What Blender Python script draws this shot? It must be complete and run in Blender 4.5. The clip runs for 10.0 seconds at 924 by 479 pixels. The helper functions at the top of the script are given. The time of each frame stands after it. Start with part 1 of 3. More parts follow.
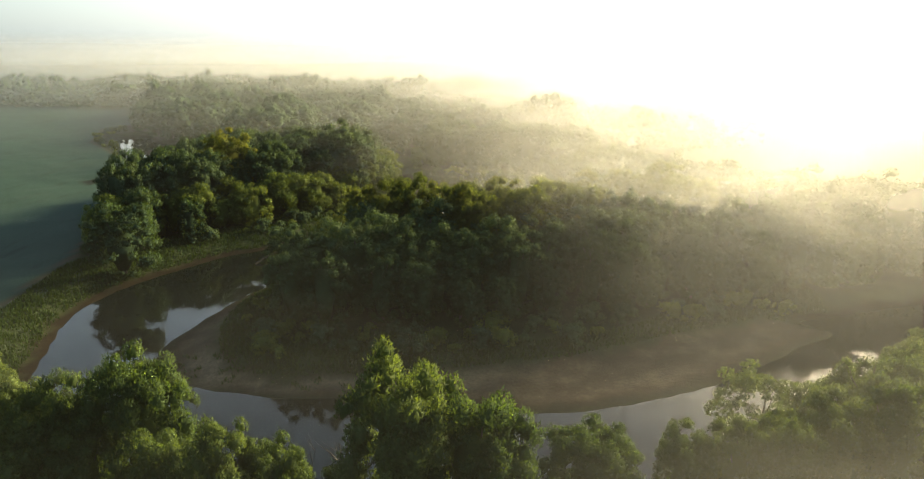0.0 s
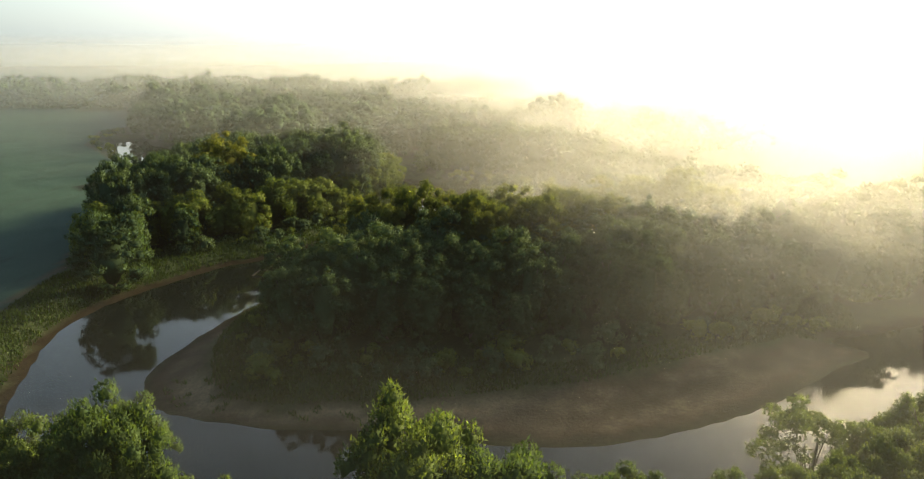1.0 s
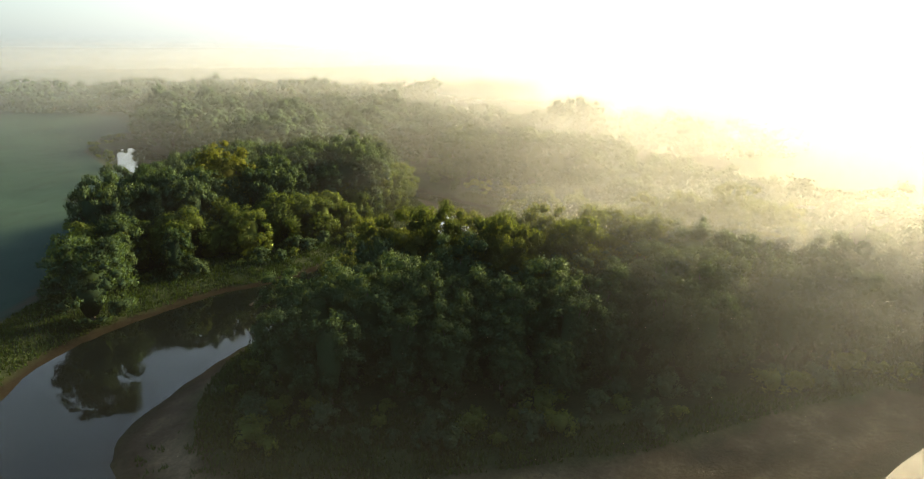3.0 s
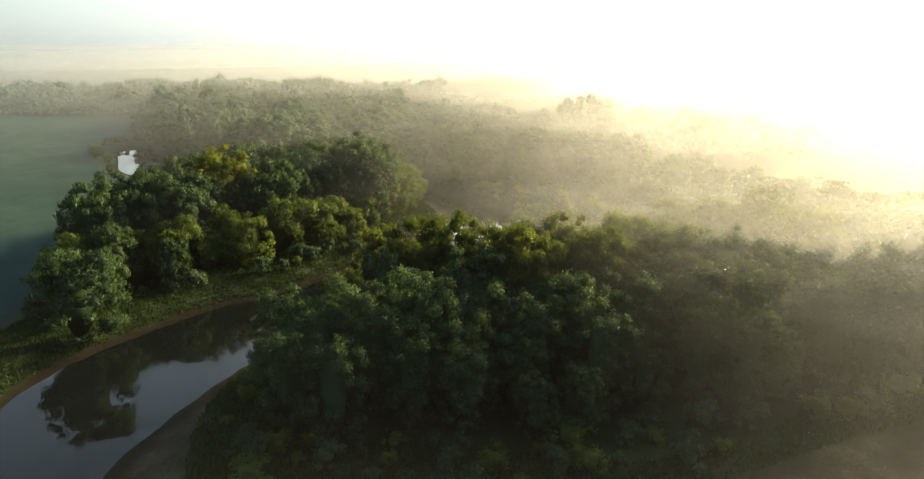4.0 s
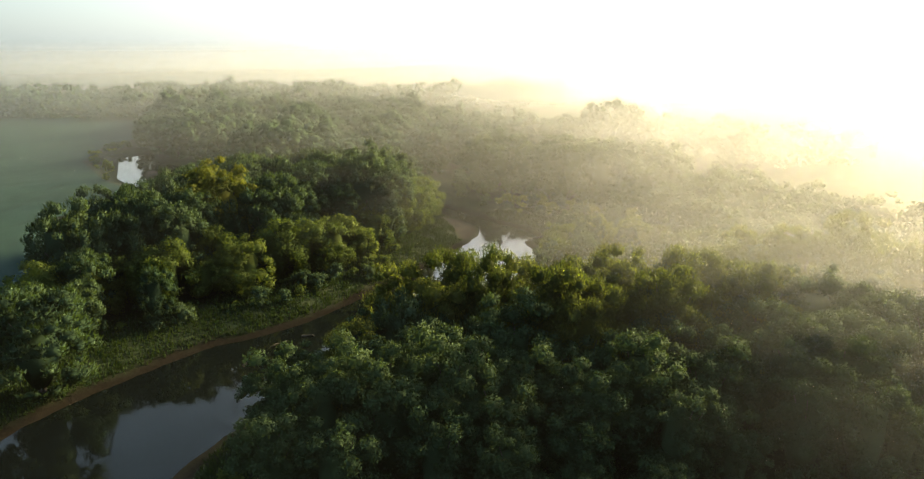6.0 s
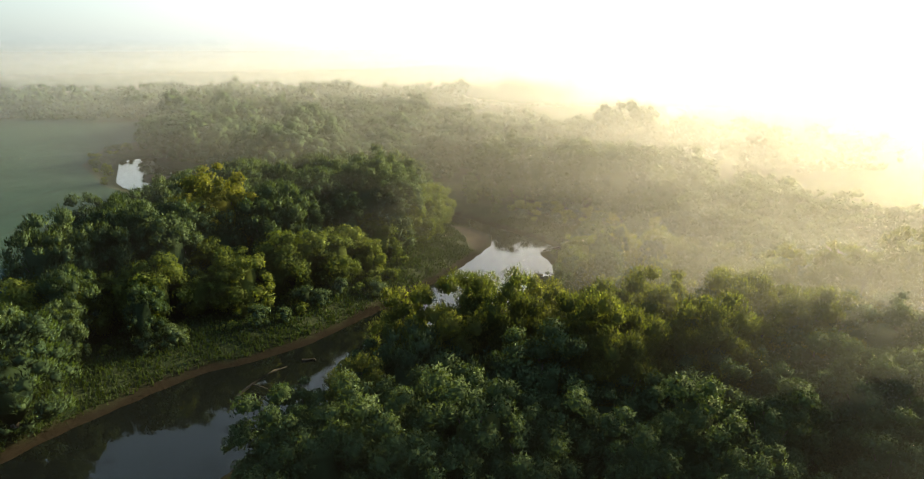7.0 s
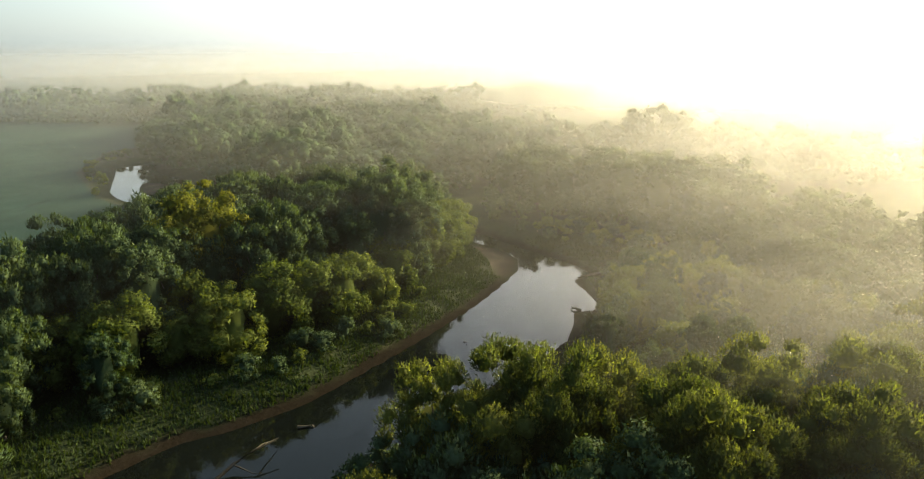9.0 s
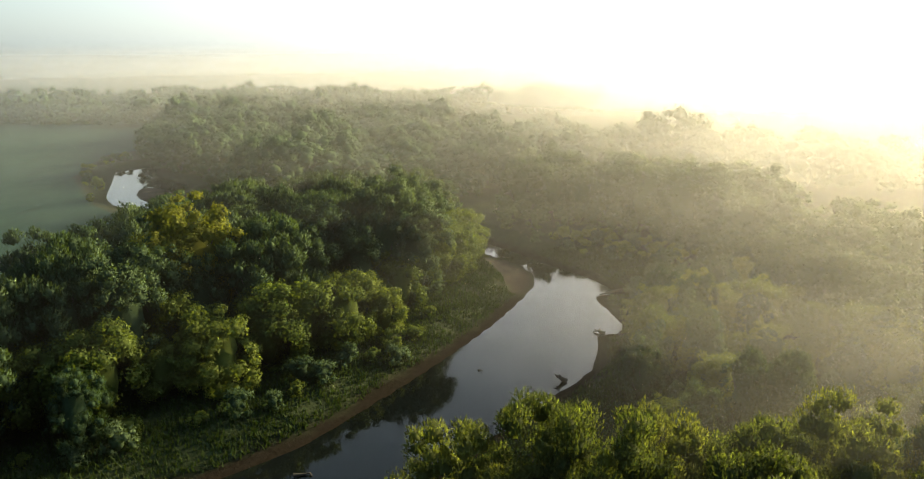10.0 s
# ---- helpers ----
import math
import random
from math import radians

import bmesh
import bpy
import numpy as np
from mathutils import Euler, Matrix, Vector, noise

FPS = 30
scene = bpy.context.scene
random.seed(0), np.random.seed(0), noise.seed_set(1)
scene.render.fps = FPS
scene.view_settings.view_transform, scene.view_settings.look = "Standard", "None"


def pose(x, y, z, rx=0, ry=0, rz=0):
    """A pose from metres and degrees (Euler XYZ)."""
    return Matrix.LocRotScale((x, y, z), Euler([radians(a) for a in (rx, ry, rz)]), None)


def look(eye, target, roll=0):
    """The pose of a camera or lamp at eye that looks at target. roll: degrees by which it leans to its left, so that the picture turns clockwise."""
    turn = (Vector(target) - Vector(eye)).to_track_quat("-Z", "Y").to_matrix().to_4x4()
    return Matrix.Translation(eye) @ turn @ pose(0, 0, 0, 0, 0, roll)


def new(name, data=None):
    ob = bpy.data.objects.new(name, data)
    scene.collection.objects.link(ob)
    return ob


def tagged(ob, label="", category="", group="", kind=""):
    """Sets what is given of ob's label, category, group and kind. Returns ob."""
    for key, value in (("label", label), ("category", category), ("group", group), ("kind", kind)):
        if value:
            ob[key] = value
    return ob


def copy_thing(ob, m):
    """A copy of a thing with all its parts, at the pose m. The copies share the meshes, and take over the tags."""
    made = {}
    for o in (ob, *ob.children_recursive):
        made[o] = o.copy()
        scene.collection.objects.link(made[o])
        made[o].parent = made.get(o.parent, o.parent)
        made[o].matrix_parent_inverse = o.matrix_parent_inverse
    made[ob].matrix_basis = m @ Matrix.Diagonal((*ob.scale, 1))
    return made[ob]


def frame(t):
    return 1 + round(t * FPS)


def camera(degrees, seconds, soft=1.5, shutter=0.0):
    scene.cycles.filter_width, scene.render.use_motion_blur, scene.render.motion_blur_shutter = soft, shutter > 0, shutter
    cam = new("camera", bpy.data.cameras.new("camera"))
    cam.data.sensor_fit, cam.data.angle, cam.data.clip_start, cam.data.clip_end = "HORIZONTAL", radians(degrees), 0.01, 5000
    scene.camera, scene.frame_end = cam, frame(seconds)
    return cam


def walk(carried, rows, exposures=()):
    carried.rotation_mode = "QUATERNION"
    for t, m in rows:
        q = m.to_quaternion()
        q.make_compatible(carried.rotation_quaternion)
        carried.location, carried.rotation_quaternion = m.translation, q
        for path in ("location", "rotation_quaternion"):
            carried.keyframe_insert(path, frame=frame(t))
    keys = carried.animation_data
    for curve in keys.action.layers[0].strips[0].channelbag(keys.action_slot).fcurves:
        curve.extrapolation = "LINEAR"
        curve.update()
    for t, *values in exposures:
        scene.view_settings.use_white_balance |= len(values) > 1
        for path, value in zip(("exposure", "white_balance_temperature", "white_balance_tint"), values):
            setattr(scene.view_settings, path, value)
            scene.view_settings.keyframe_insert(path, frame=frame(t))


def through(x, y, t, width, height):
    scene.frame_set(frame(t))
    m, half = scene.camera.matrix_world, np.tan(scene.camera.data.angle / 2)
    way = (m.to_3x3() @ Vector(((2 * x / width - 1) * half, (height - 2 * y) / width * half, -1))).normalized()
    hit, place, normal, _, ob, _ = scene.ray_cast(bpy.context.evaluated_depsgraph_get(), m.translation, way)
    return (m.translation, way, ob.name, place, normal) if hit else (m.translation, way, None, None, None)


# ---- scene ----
cam = camera(65.9, 10.0, 1.15)
PATH = [
    (0, (0.782, -0.067, 40.44), (0.782, 1.87, 39.941), 0.1),
    (0.5, (0.19, 3.633, 40.448), (0.188, 5.57, 39.948), 0.0),
    (1, (-0.387, 7.302, 40.458), (-0.391, 9.239, 39.96), -0.0),
    (1.5, (-0.959, 11.04, 40.468), (-0.968, 12.977, 39.972), 0.0),
    (2, (-1.535, 14.999, 40.476), (-1.55, 16.937, 39.982), -0.0),
    (2.5, (-2.143, 19.02, 40.477), (-2.166, 20.959, 39.986), 0.0),
    (4, (-3.982, 30.656, 40.439), (-4.029, 32.593, 39.94), -0.7),
    (4.5, (-4.623, 34.731, 40.409), (-4.679, 36.667, 39.911), -0.8),
    (5, (-5.305, 39.025, 40.386), (-5.368, 40.961, 39.889), -0.8),
    (5.5, (-6.004, 43.479, 40.368), (-6.075, 45.416, 39.874), -0.7),
    (7, (-8.365, 56.997, 40.259), (-8.461, 58.933, 39.769), -0.7),
    (7.5, (-9.133, 61.616, 40.182), (-9.238, 63.553, 39.694), -0.6),
    (8, (-9.941, 66.307, 40.061), (-10.052, 68.244, 39.574), -0.7),
    (8.5, (-10.797, 71.047, 39.966), (-10.916, 72.984, 39.481), -0.7),
    (9, (-11.643, 75.858, 39.923), (-11.77, 77.795, 39.439), -0.7),
    (9.5, (-12.497, 80.663, 39.895), (-12.632, 82.599, 39.412), -0.7),
    (10, (-13.418, 85.447, 39.889), (-13.561, 87.383, 39.408), -0.7),
]
walk(cam, [(t, look(eye, target, roll)) for t, eye, target, roll in PATH], [(0, 1.8), (10, 1.8)])

# ---- sky, sun ----
SUN_AZ, SUN_EL = 43.0, 16.0          # degrees right of +y, and above the horizon
world = bpy.data.worlds.new("sky")
scene.world = world
world.use_nodes = True
wt = world.node_tree
sky = wt.nodes.new("ShaderNodeTexSky")
sky.sky_type = "NISHITA"
sky.sun_disc = False
sky.sun_elevation = radians(SUN_EL)
sky.sun_rotation = radians(SUN_AZ)
sky.air_density, sky.dust_density, sky.ozone_density = 1.0, 3.0, 1.0
bg = wt.nodes["Background"]
bg.inputs["Strength"].default_value = 0.04
wt.links.new(sky.outputs[0], bg.inputs["Color"])
sun_way = Vector((math.sin(radians(SUN_AZ)) * math.cos(radians(SUN_EL)),
                  math.cos(radians(SUN_AZ)) * math.cos(radians(SUN_EL)), math.sin(radians(SUN_EL))))
# the milky veil of a misty morning sky, brighter and warmer towards the sun
coord = wt.nodes.new("ShaderNodeTexCoord")
dot = wt.nodes.new("ShaderNodeVectorMath")
dot.operation = "DOT_PRODUCT"
dot.inputs[1].default_value = sun_way
wt.links.new(coord.outputs["Generated"], dot.inputs[0])
veil = wt.nodes.new("ShaderNodeValToRGB")
el = veil.color_ramp.elements
for p in (0.5, 0.6, 0.7, 0.8, 0.9):
    el.new(p)
for e, (p, c) in zip(el, ((0.0, (0.05, 0.075, 0.09)), (0.45, (0.09, 0.13, 0.15)), (0.61, (0.32, 0.40, 0.42)), (0.73, (0.54, 0.62, 0.63)),
                          (0.86, (1.10, 1.12, 1.06)), (0.94, (1.9, 1.85, 1.65)), (1.0, (3.2, 2.9, 1.9)))):
    e.position, e.color = p, (*c, 1)
half = wt.nodes.new("ShaderNodeMath")
half.operation = "MULTIPLY_ADD"
half.inputs[1].default_value = half.inputs[2].default_value = 0.5
wt.links.new(dot.outputs["Value"], half.inputs[0])
wt.links.new(half.outputs[0], veil.inputs[0])
bg2 = wt.nodes.new("ShaderNodeBackground")
bg2.inputs["Strength"].default_value = 0.36
split = wt.nodes.new("ShaderNodeSeparateXYZ")
wt.links.new(coord.outputs["Generated"], split.inputs[0])
rise = wt.nodes.new("ShaderNodeMapRange")
rise.interpolation_type = "SMOOTHSTEP"
rise.inputs["From Min"].default_value, rise.inputs["From Max"].default_value = 0.12, 0.6
wt.links.new(split.outputs["Z"], rise.inputs["Value"])
clearing = wt.nodes.new("ShaderNodeMix")          # the veil thins overhead, where the sky is bluer
clearing.data_type = "RGBA"
clearing.inputs[7].default_value = (0.085, 0.135, 0.15, 1)
wt.links.new(rise.outputs[0], clearing.inputs[0])
wt.links.new(veil.outputs[0], clearing.inputs[6])
wt.links.new(clearing.outputs[2], bg2.inputs["Color"])
both = wt.nodes.new("ShaderNodeAddShader")
wt.links.new(bg.outputs[0], both.inputs[0])
wt.links.new(bg2.outputs[0], both.inputs[1])
wt.links.new(both.outputs[0], wt.nodes["World Output"].inputs["Surface"])
sun = new("sun", bpy.data.lights.new("sun", "SUN"))
sun.data.energy, sun.data.angle, sun.data.color = 5.0, radians(14.0), (1.0, 0.81, 0.42)
sun.matrix_world = look(sun_way * 300, (0, 0, 0))
scene.cycles.transparent_max_bounces = 40

rng = np.random.default_rng(7)


# ---- materials ----
def material(name):
    m = bpy.data.materials.new(name)
    m.use_nodes = True
    m.node_tree.nodes.clear()
    return m, m.node_tree.nodes, m.node_tree.links


def nd(nodes, kind, **values):
    n = nodes.new("ShaderNode" + kind)
    for k, v in values.items():
        n.inputs[k.replace("_", " ")].default_value = v
    return n


def ramp(nodes, links, fac, stops):
    r = nodes.new("ShaderNodeValToRGB")
    e = r.color_ramp.elements
    while len(e) < len(stops):
        e.new(0.5)
    for el, (p, c) in zip(e, stops):
        el.position, el.color = p, (*c, 1)
    links.new(fac, r.inputs[0])
    return r.outputs[0]


def mixc(nodes, links, fac, a, b, blend="MIX"):
    m = nodes.new("ShaderNodeMix")
    m.data_type, m.blend_type = "RGBA", blend
    for sock, v in ((m.inputs[0], fac), (m.inputs[6], a), (m.inputs[7], b)):
        if hasattr(v, "node"):
            links.new(v, sock)
        else:
            sock.default_value = v if isinstance(v, float) else (*v, 1)
    return m.outputs[2]


def calc(nodes, links, op, a, b=0.0, clamp=False):
    m = nodes.new("ShaderNodeMath")
    m.operation, m.use_clamp = op, clamp
    for sock, v in ((m.inputs[0], a), (m.inputs[1], b)):
        if hasattr(v, "node"):
            links.new(v, sock)
        else:
            sock.default_value = v
    return m.outputs[0]


def attribute(nodes, name):
    a = nodes.new("ShaderNodeAttribute")
    a.attribute_name = name
    return a.outputs["Fac"]


def place_noise(nodes, links, scale, detail=5.0, rough=0.55):
    g = nodes.new("ShaderNodeNewGeometry")
    n = nd(nodes, "TexNoise", Scale=scale, Detail=detail, Roughness=rough)
    links.new(g.outputs["Position"], n.inputs["Vector"])
    return n.outputs["Fac"]


def leaf_material(name, dark, light, through=0.3, patchy=0.0, mottle=2.2):
    """Leaves: each tree and each spray has its own green, mottled at the size of twigs; some light shines through."""
    m, N, L = material(name)
    geo = N.new("ShaderNodeNewGeometry")
    info = N.new("ShaderNodeObjectInfo")
    spray = calc(N, L, "ADD", calc(N, L, "MULTIPLY", geo.outputs["Random Per Island"], 0.25),
                 calc(N, L, "MULTIPLY", place_noise(N, L, mottle, 3.0, 0.7), 0.35))
    whole = place_noise(N, L, patchy, 2.0) if patchy else info.outputs["Random"]
    f = calc(N, L, "ADD", spray, calc(N, L, "MULTIPLY", whole, 0.45))
    col = ramp(N, L, f, [(0.12, dark), (0.88, light)])
    warm = mixc(N, L, 1.0, col, (1.7, 1.7, 0.55), "MULTIPLY")
    d = N.new("ShaderNodeBsdfPrincipled")
    d.inputs["Roughness"].default_value = 0.75
    d.inputs["Specular IOR Level"].default_value = 0.03
    L.new(col, d.inputs["Base Color"])
    t = N.new("ShaderNodeBsdfTranslucent")
    L.new(warm, t.inputs["Color"])
    mx = N.new("ShaderNodeMixShader")
    mx.inputs[0].default_value = through
    L.new(d.outputs[0], mx.inputs[1])
    L.new(t.outputs[0], mx.inputs[2])
    out = N.new("ShaderNodeOutputMaterial")
    L.new(mx.outputs[0], out.inputs["Surface"])
    return m


LEAF = leaf_material("maple_leaves", (0.022, 0.046, 0.027), (0.066, 0.098, 0.052), 0.26)
# the point's maples, darkened in colour for the shaded front of the stand
LEAF_SHADED = leaf_material("shaded_point_leaves", (0.025, 0.050, 0.026), (0.068, 0.100, 0.046), 0.26)
LEAF_NEAR = leaf_material("bank_leaves", (0.034, 0.062, 0.026), (0.092, 0.122, 0.044), 0.42)
# far and misty leaves: less shine-through, imitating sunlight weakened by the mist
LEAF_FAR = leaf_material("far_leaves", (0.032, 0.062, 0.030), (0.052, 0.088, 0.040), 0.10, 0.10, 0.5)
LEAF_MIST = leaf_material("misty_leaves", (0.030, 0.060, 0.026), (0.080, 0.115, 0.046), 0.16)
# the point's maples again, lighter and yellower to stand for backlit crowns
LEAF_LIT = leaf_material("lit_maple_leaves", (0.036, 0.056, 0.020), (0.115, 0.130, 0.040), 0.52)
LEAF_YELLOW = leaf_material("cottonwood_leaves", (0.075, 0.090, 0.020), (0.130, 0.140, 0.034), 0.42)
LEAF_WILLOW = leaf_material("willow_leaves", (0.044, 0.072, 0.020), (0.110, 0.140, 0.036), 0.38)
GRASS = leaf_material("bank_weeds", (0.012, 0.026, 0.010), (0.044, 0.066, 0.022), 0.2, 0.07)


def bark_material(name, dark, light):
    m, N, L = material(name)
    n = place_noise(N, L, 6.0)
    b = N.new("ShaderNodeBsdfPrincipled")
    b.inputs["Roughness"].default_value = 0.9
    L.new(ramp(N, L, n, [(0.3, dark), (0.7, light)]), b.inputs["Base Color"])
    bump = nd(N, "Bump", Strength=0.6, Distance=0.05)
    L.new(n, bump.inputs["Height"])
    L.new(bump.outputs[0], b.inputs["Normal"])
    L.new(b.outputs[0], N.new("ShaderNodeOutputMaterial").inputs["Surface"])
    return m


BARK = bark_material("bark", (0.04, 0.034, 0.027), (0.12, 0.105, 0.085))
DARK_WOOD = bark_material("dark_wood", (0.012, 0.01, 0.008), (0.035, 0.03, 0.024))


def ground_material():
    m, N, L = material("ground")
    big, mid, fine = place_noise(N, L, 0.03), place_noise(N, L, 0.22), place_noise(N, L, 2.2, 8.0, 0.65)
    grass = ramp(N, L, calc(N, L, "ADD", calc(N, L, "MULTIPLY", mid, 0.6), calc(N, L, "MULTIPLY", fine, 0.4)),
                 [(0.32, (0.011, 0.019, 0.007)), (0.55, (0.022, 0.034, 0.011)), (0.75, (0.042, 0.048, 0.019))])
    sand = ramp(N, L, calc(N, L, "ADD", calc(N, L, "MULTIPLY", mid, 0.65), calc(N, L, "MULTIPLY", fine, 0.35)),
                [(0.3, (0.024, 0.018, 0.012)), (0.5, (0.044, 0.033, 0.022)), (0.72, (0.098, 0.075, 0.048))])
    sand = mixc(N, L, calc(N, L, "MULTIPLY", attribute(N, "wet"), 0.75), sand, (0.018, 0.013, 0.009))
    sand = mixc(N, L, calc(N, L, "MULTIPLY", attribute(N, "pale_sand"), calc(N, L, "MULTIPLY", fine, 1.5, True)), sand, (0.15, 0.115, 0.075))
    mud = ramp(N, L, fine, [(0.3, (0.009, 0.0075, 0.006)), (0.7, (0.024, 0.0195, 0.0145))])
    crop = ramp(N, L, calc(N, L, "ADD", calc(N, L, "MULTIPLY", big, 0.5), calc(N, L, "MULTIPLY", fine, 0.5)),
                [(0.35, (0.017, 0.043, 0.035)), (0.65, (0.025, 0.060, 0.047))])
    rows = N.new("ShaderNodeMapping")                 # thin and trampled streaks along the crop rows
    rows.inputs["Rotation"].default_value = (0, 0, 0.5)
    rows.inputs["Scale"].default_value = (0.16, 0.02, 1.0)
    L.new(N.new("ShaderNodeNewGeometry").outputs["Position"], rows.inputs["Vector"])
    streak = nd(N, "TexNoise", Scale=1.0, Detail=6.0, Roughness=0.7, Distortion=1.5)
    L.new(rows.outputs[0], streak.inputs["Vector"])
    thin = calc(N, L, "MULTIPLY", calc(N, L, "SUBTRACT", streak.outputs["Fac"], 0.56), 9.0, True)
    crop = mixc(N, L, calc(N, L, "MULTIPLY", thin, 0.55), crop, (0.012, 0.024, 0.019))
    c = mixc(N, L, attribute(N, "field"), grass, crop)
    c = mixc(N, L, attribute(N, "sand"), c, sand)
    c = mixc(N, L, attribute(N, "mud"), c, mud)
    c = mixc(N, L, attribute(N, "track"), c, (0.055, 0.045, 0.03))
    b = N.new("ShaderNodeBsdfPrincipled")
    b.inputs["Roughness"].default_value = 0.9
    L.new(calc(N, L, "SUBTRACT", 0.14, calc(N, L, "MULTIPLY", attribute(N, "mud"), 0.14)), b.inputs["Specular IOR Level"])
    L.new(c, b.inputs["Base Color"])
    bump = nd(N, "Bump", Strength=0.7, Distance=0.25)
    L.new(fine, bump.inputs["Height"])
    L.new(bump.outputs[0], b.inputs["Normal"])
    L.new(b.outputs[0], N.new("ShaderNodeOutputMaterial").inputs["Surface"])
    return m


def water_material():
    m, N, L = material("river_water")
    b = N.new("ShaderNodeBsdfPrincipled")
    b.inputs["Base Color"].default_value = (0.004, 0.0055, 0.0055, 1)
    b.inputs["Roughness"].default_value = 0.03
    b.inputs["IOR"].default_value = 1.33
    n = place_noise(N, L, 0.9, 3.0)
    bump = nd(N, "Bump", Strength=0.05, Distance=0.05)
    L.new(n, bump.inputs["Height"])
    L.new(bump.outputs[0], b.inputs["Normal"])
    L.new(b.outputs[0], N.new("ShaderNodeOutputMaterial").inputs["Surface"])
    return m


def mist_material(name, onward, forward):
    """Thin drifting mist: mostly clear, scattering light on and back; its density is carried by the mesh and broken by wisps."""
    m, N, L = material(name)
    g = N.new("ShaderNodeNewGeometry")
    mp = N.new("ShaderNodeMapping")
    mp.inputs["Scale"].default_value = (1.0, 1.0, 2.2)
    L.new(g.outputs["Position"], mp.inputs["Vector"])
    n = nd(N, "TexNoise", Scale=0.03, Detail=5.0, Roughness=0.55, Distortion=1.0)
    L.new(mp.outputs[0], n.inputs["Vector"])
    wisp = N.new("ShaderNodeMapRange")
    wisp.inputs["From Min"].default_value, wisp.inputs["From Max"].default_value = 0.3, 0.7
    wisp.inputs["To Min"].default_value, wisp.inputs["To Max"].default_value = 0.5, 1.45
    L.new(n.outputs["Fac"], wisp.inputs["Value"])
    even = calc(N, L, "ADD", 1.0, calc(N, L, "MULTIPLY", attribute(N, "wispy"), calc(N, L, "SUBTRACT", wisp.outputs[0], 1.0)))
    fac = calc(N, L, "MULTIPLY", attribute(N, "mist_amount"), even, True)
    tr = N.new("ShaderNodeBsdfTranslucent")
    tr.inputs["Color"].default_value = (0.95, 0.95, 0.95, 1)
    df = N.new("ShaderNodeBsdfDiffuse")
    df.inputs["Color"].default_value = (0.95, 0.95, 0.95, 1)
    rf = N.new("ShaderNodeBsdfRefraction")
    rf.inputs["Roughness"].default_value = 0.68
    rf.inputs["IOR"].default_value = 1.4
    s1, s2, s3 = (N.new("ShaderNodeMixShader") for _ in range(3))
    s1.inputs[0].default_value = onward
    L.new(df.outputs[0], s1.inputs[1])
    L.new(tr.outputs[0], s1.inputs[2])
    s2.inputs[0].default_value = forward
    L.new(s1.outputs[0], s2.inputs[1])
    L.new(rf.outputs[0], s2.inputs[2])
    clear = N.new("ShaderNodeBsdfTransparent")
    L.new(fac, s3.inputs[0])
    L.new(clear.outputs[0], s3.inputs[1])
    L.new(s2.outputs[0], s3.inputs[2])
    L.new(s3.outputs[0], N.new("ShaderNodeOutputMaterial").inputs["Surface"])
    return m


GROUND, WATER = ground_material(), water_material()
# far sheets use a dimmed copy that scatters less sun, for a greyer horizon
MIST, MIST_FAR_DIM = mist_material("mist", 0.5, 0.55), mist_material("dimmed_far_mist", 0.34, 0.34)


# ---- mesh helpers ----
def quick_mesh(name, verts, faces, mat, smooth=False):
    """A mesh from arrays: verts (n, 3), faces (m, k)."""
    verts, faces = np.asarray(verts, np.float32), np.asarray(faces, np.int32)
    me = bpy.data.meshes.new(name)
    k = faces.shape[1]
    me.vertices.add(len(verts))
    me.vertices.foreach_set("co", verts.ravel())
    me.loops.add(faces.size)
    me.loops.foreach_set("vertex_index", faces.ravel())
    me.polygons.add(len(faces))
    me.polygons.foreach_set("loop_start", np.arange(0, faces.size, k, dtype=np.int32))
    if smooth:
        me.polygons.foreach_set("use_smooth", np.ones(len(faces), bool))
    me.materials.append(mat)
    me.update(calc_edges=True)
    return me


def point_attribute(me, name, values):
    me.attributes.new(name, "FLOAT", "POINT").data.foreach_set("value", np.asarray(values, np.float32).ravel())


def smooth(a, b, v):
    u = np.clip((v - a) / (b - a), 0, 1)
    return u * u * (3 - 2 * u)


def inside(px, py, poly):
    hit = np.zeros(px.shape, bool)
    for (x0, y0), (x1, y1) in zip(poly, poly[1:] + poly[:1]):
        if y0 != y1:
            hit ^= ((y0 > py) != (y1 > py)) & (px < (x1 - x0) * (py - y0) / (y1 - y0) + x0)
    return hit


def line_distance(px, py, line):
    best = np.full(px.shape, 1e9)
    for (x0, y0), (x1, y1) in zip(line, line[1:]):
        dx, dy = x1 - x0, y1 - y0
        u = np.clip(((px - x0) * dx + (py - y0) * dy) / (dx * dx + dy * dy), 0, 1)
        best = np.minimum(best, np.hypot(px - x0 - u * dx, py - y0 - u * dy))
    return best


def signed(px, py, poly):
    """Distance to a polygon's edge, negative inside."""
    d = line_distance(px, py, poly + poly[:1])
    return np.where(inside(px, py, poly), -d, d)


def rounded(line, times=2):
    """A polyline with its corners cut, as water cuts a bank."""
    for _ in range(times):
        out = [line[0]]
        for (x0, y0), (x1, y1) in zip(line, line[1:]):
            out += [(0.75 * x0 + 0.25 * x1, 0.75 * y0 + 0.25 * y1), (0.25 * x0 + 0.75 * x1, 0.25 * y0 + 0.75 * y1)]
        line = out + [line[-1]]
    return line


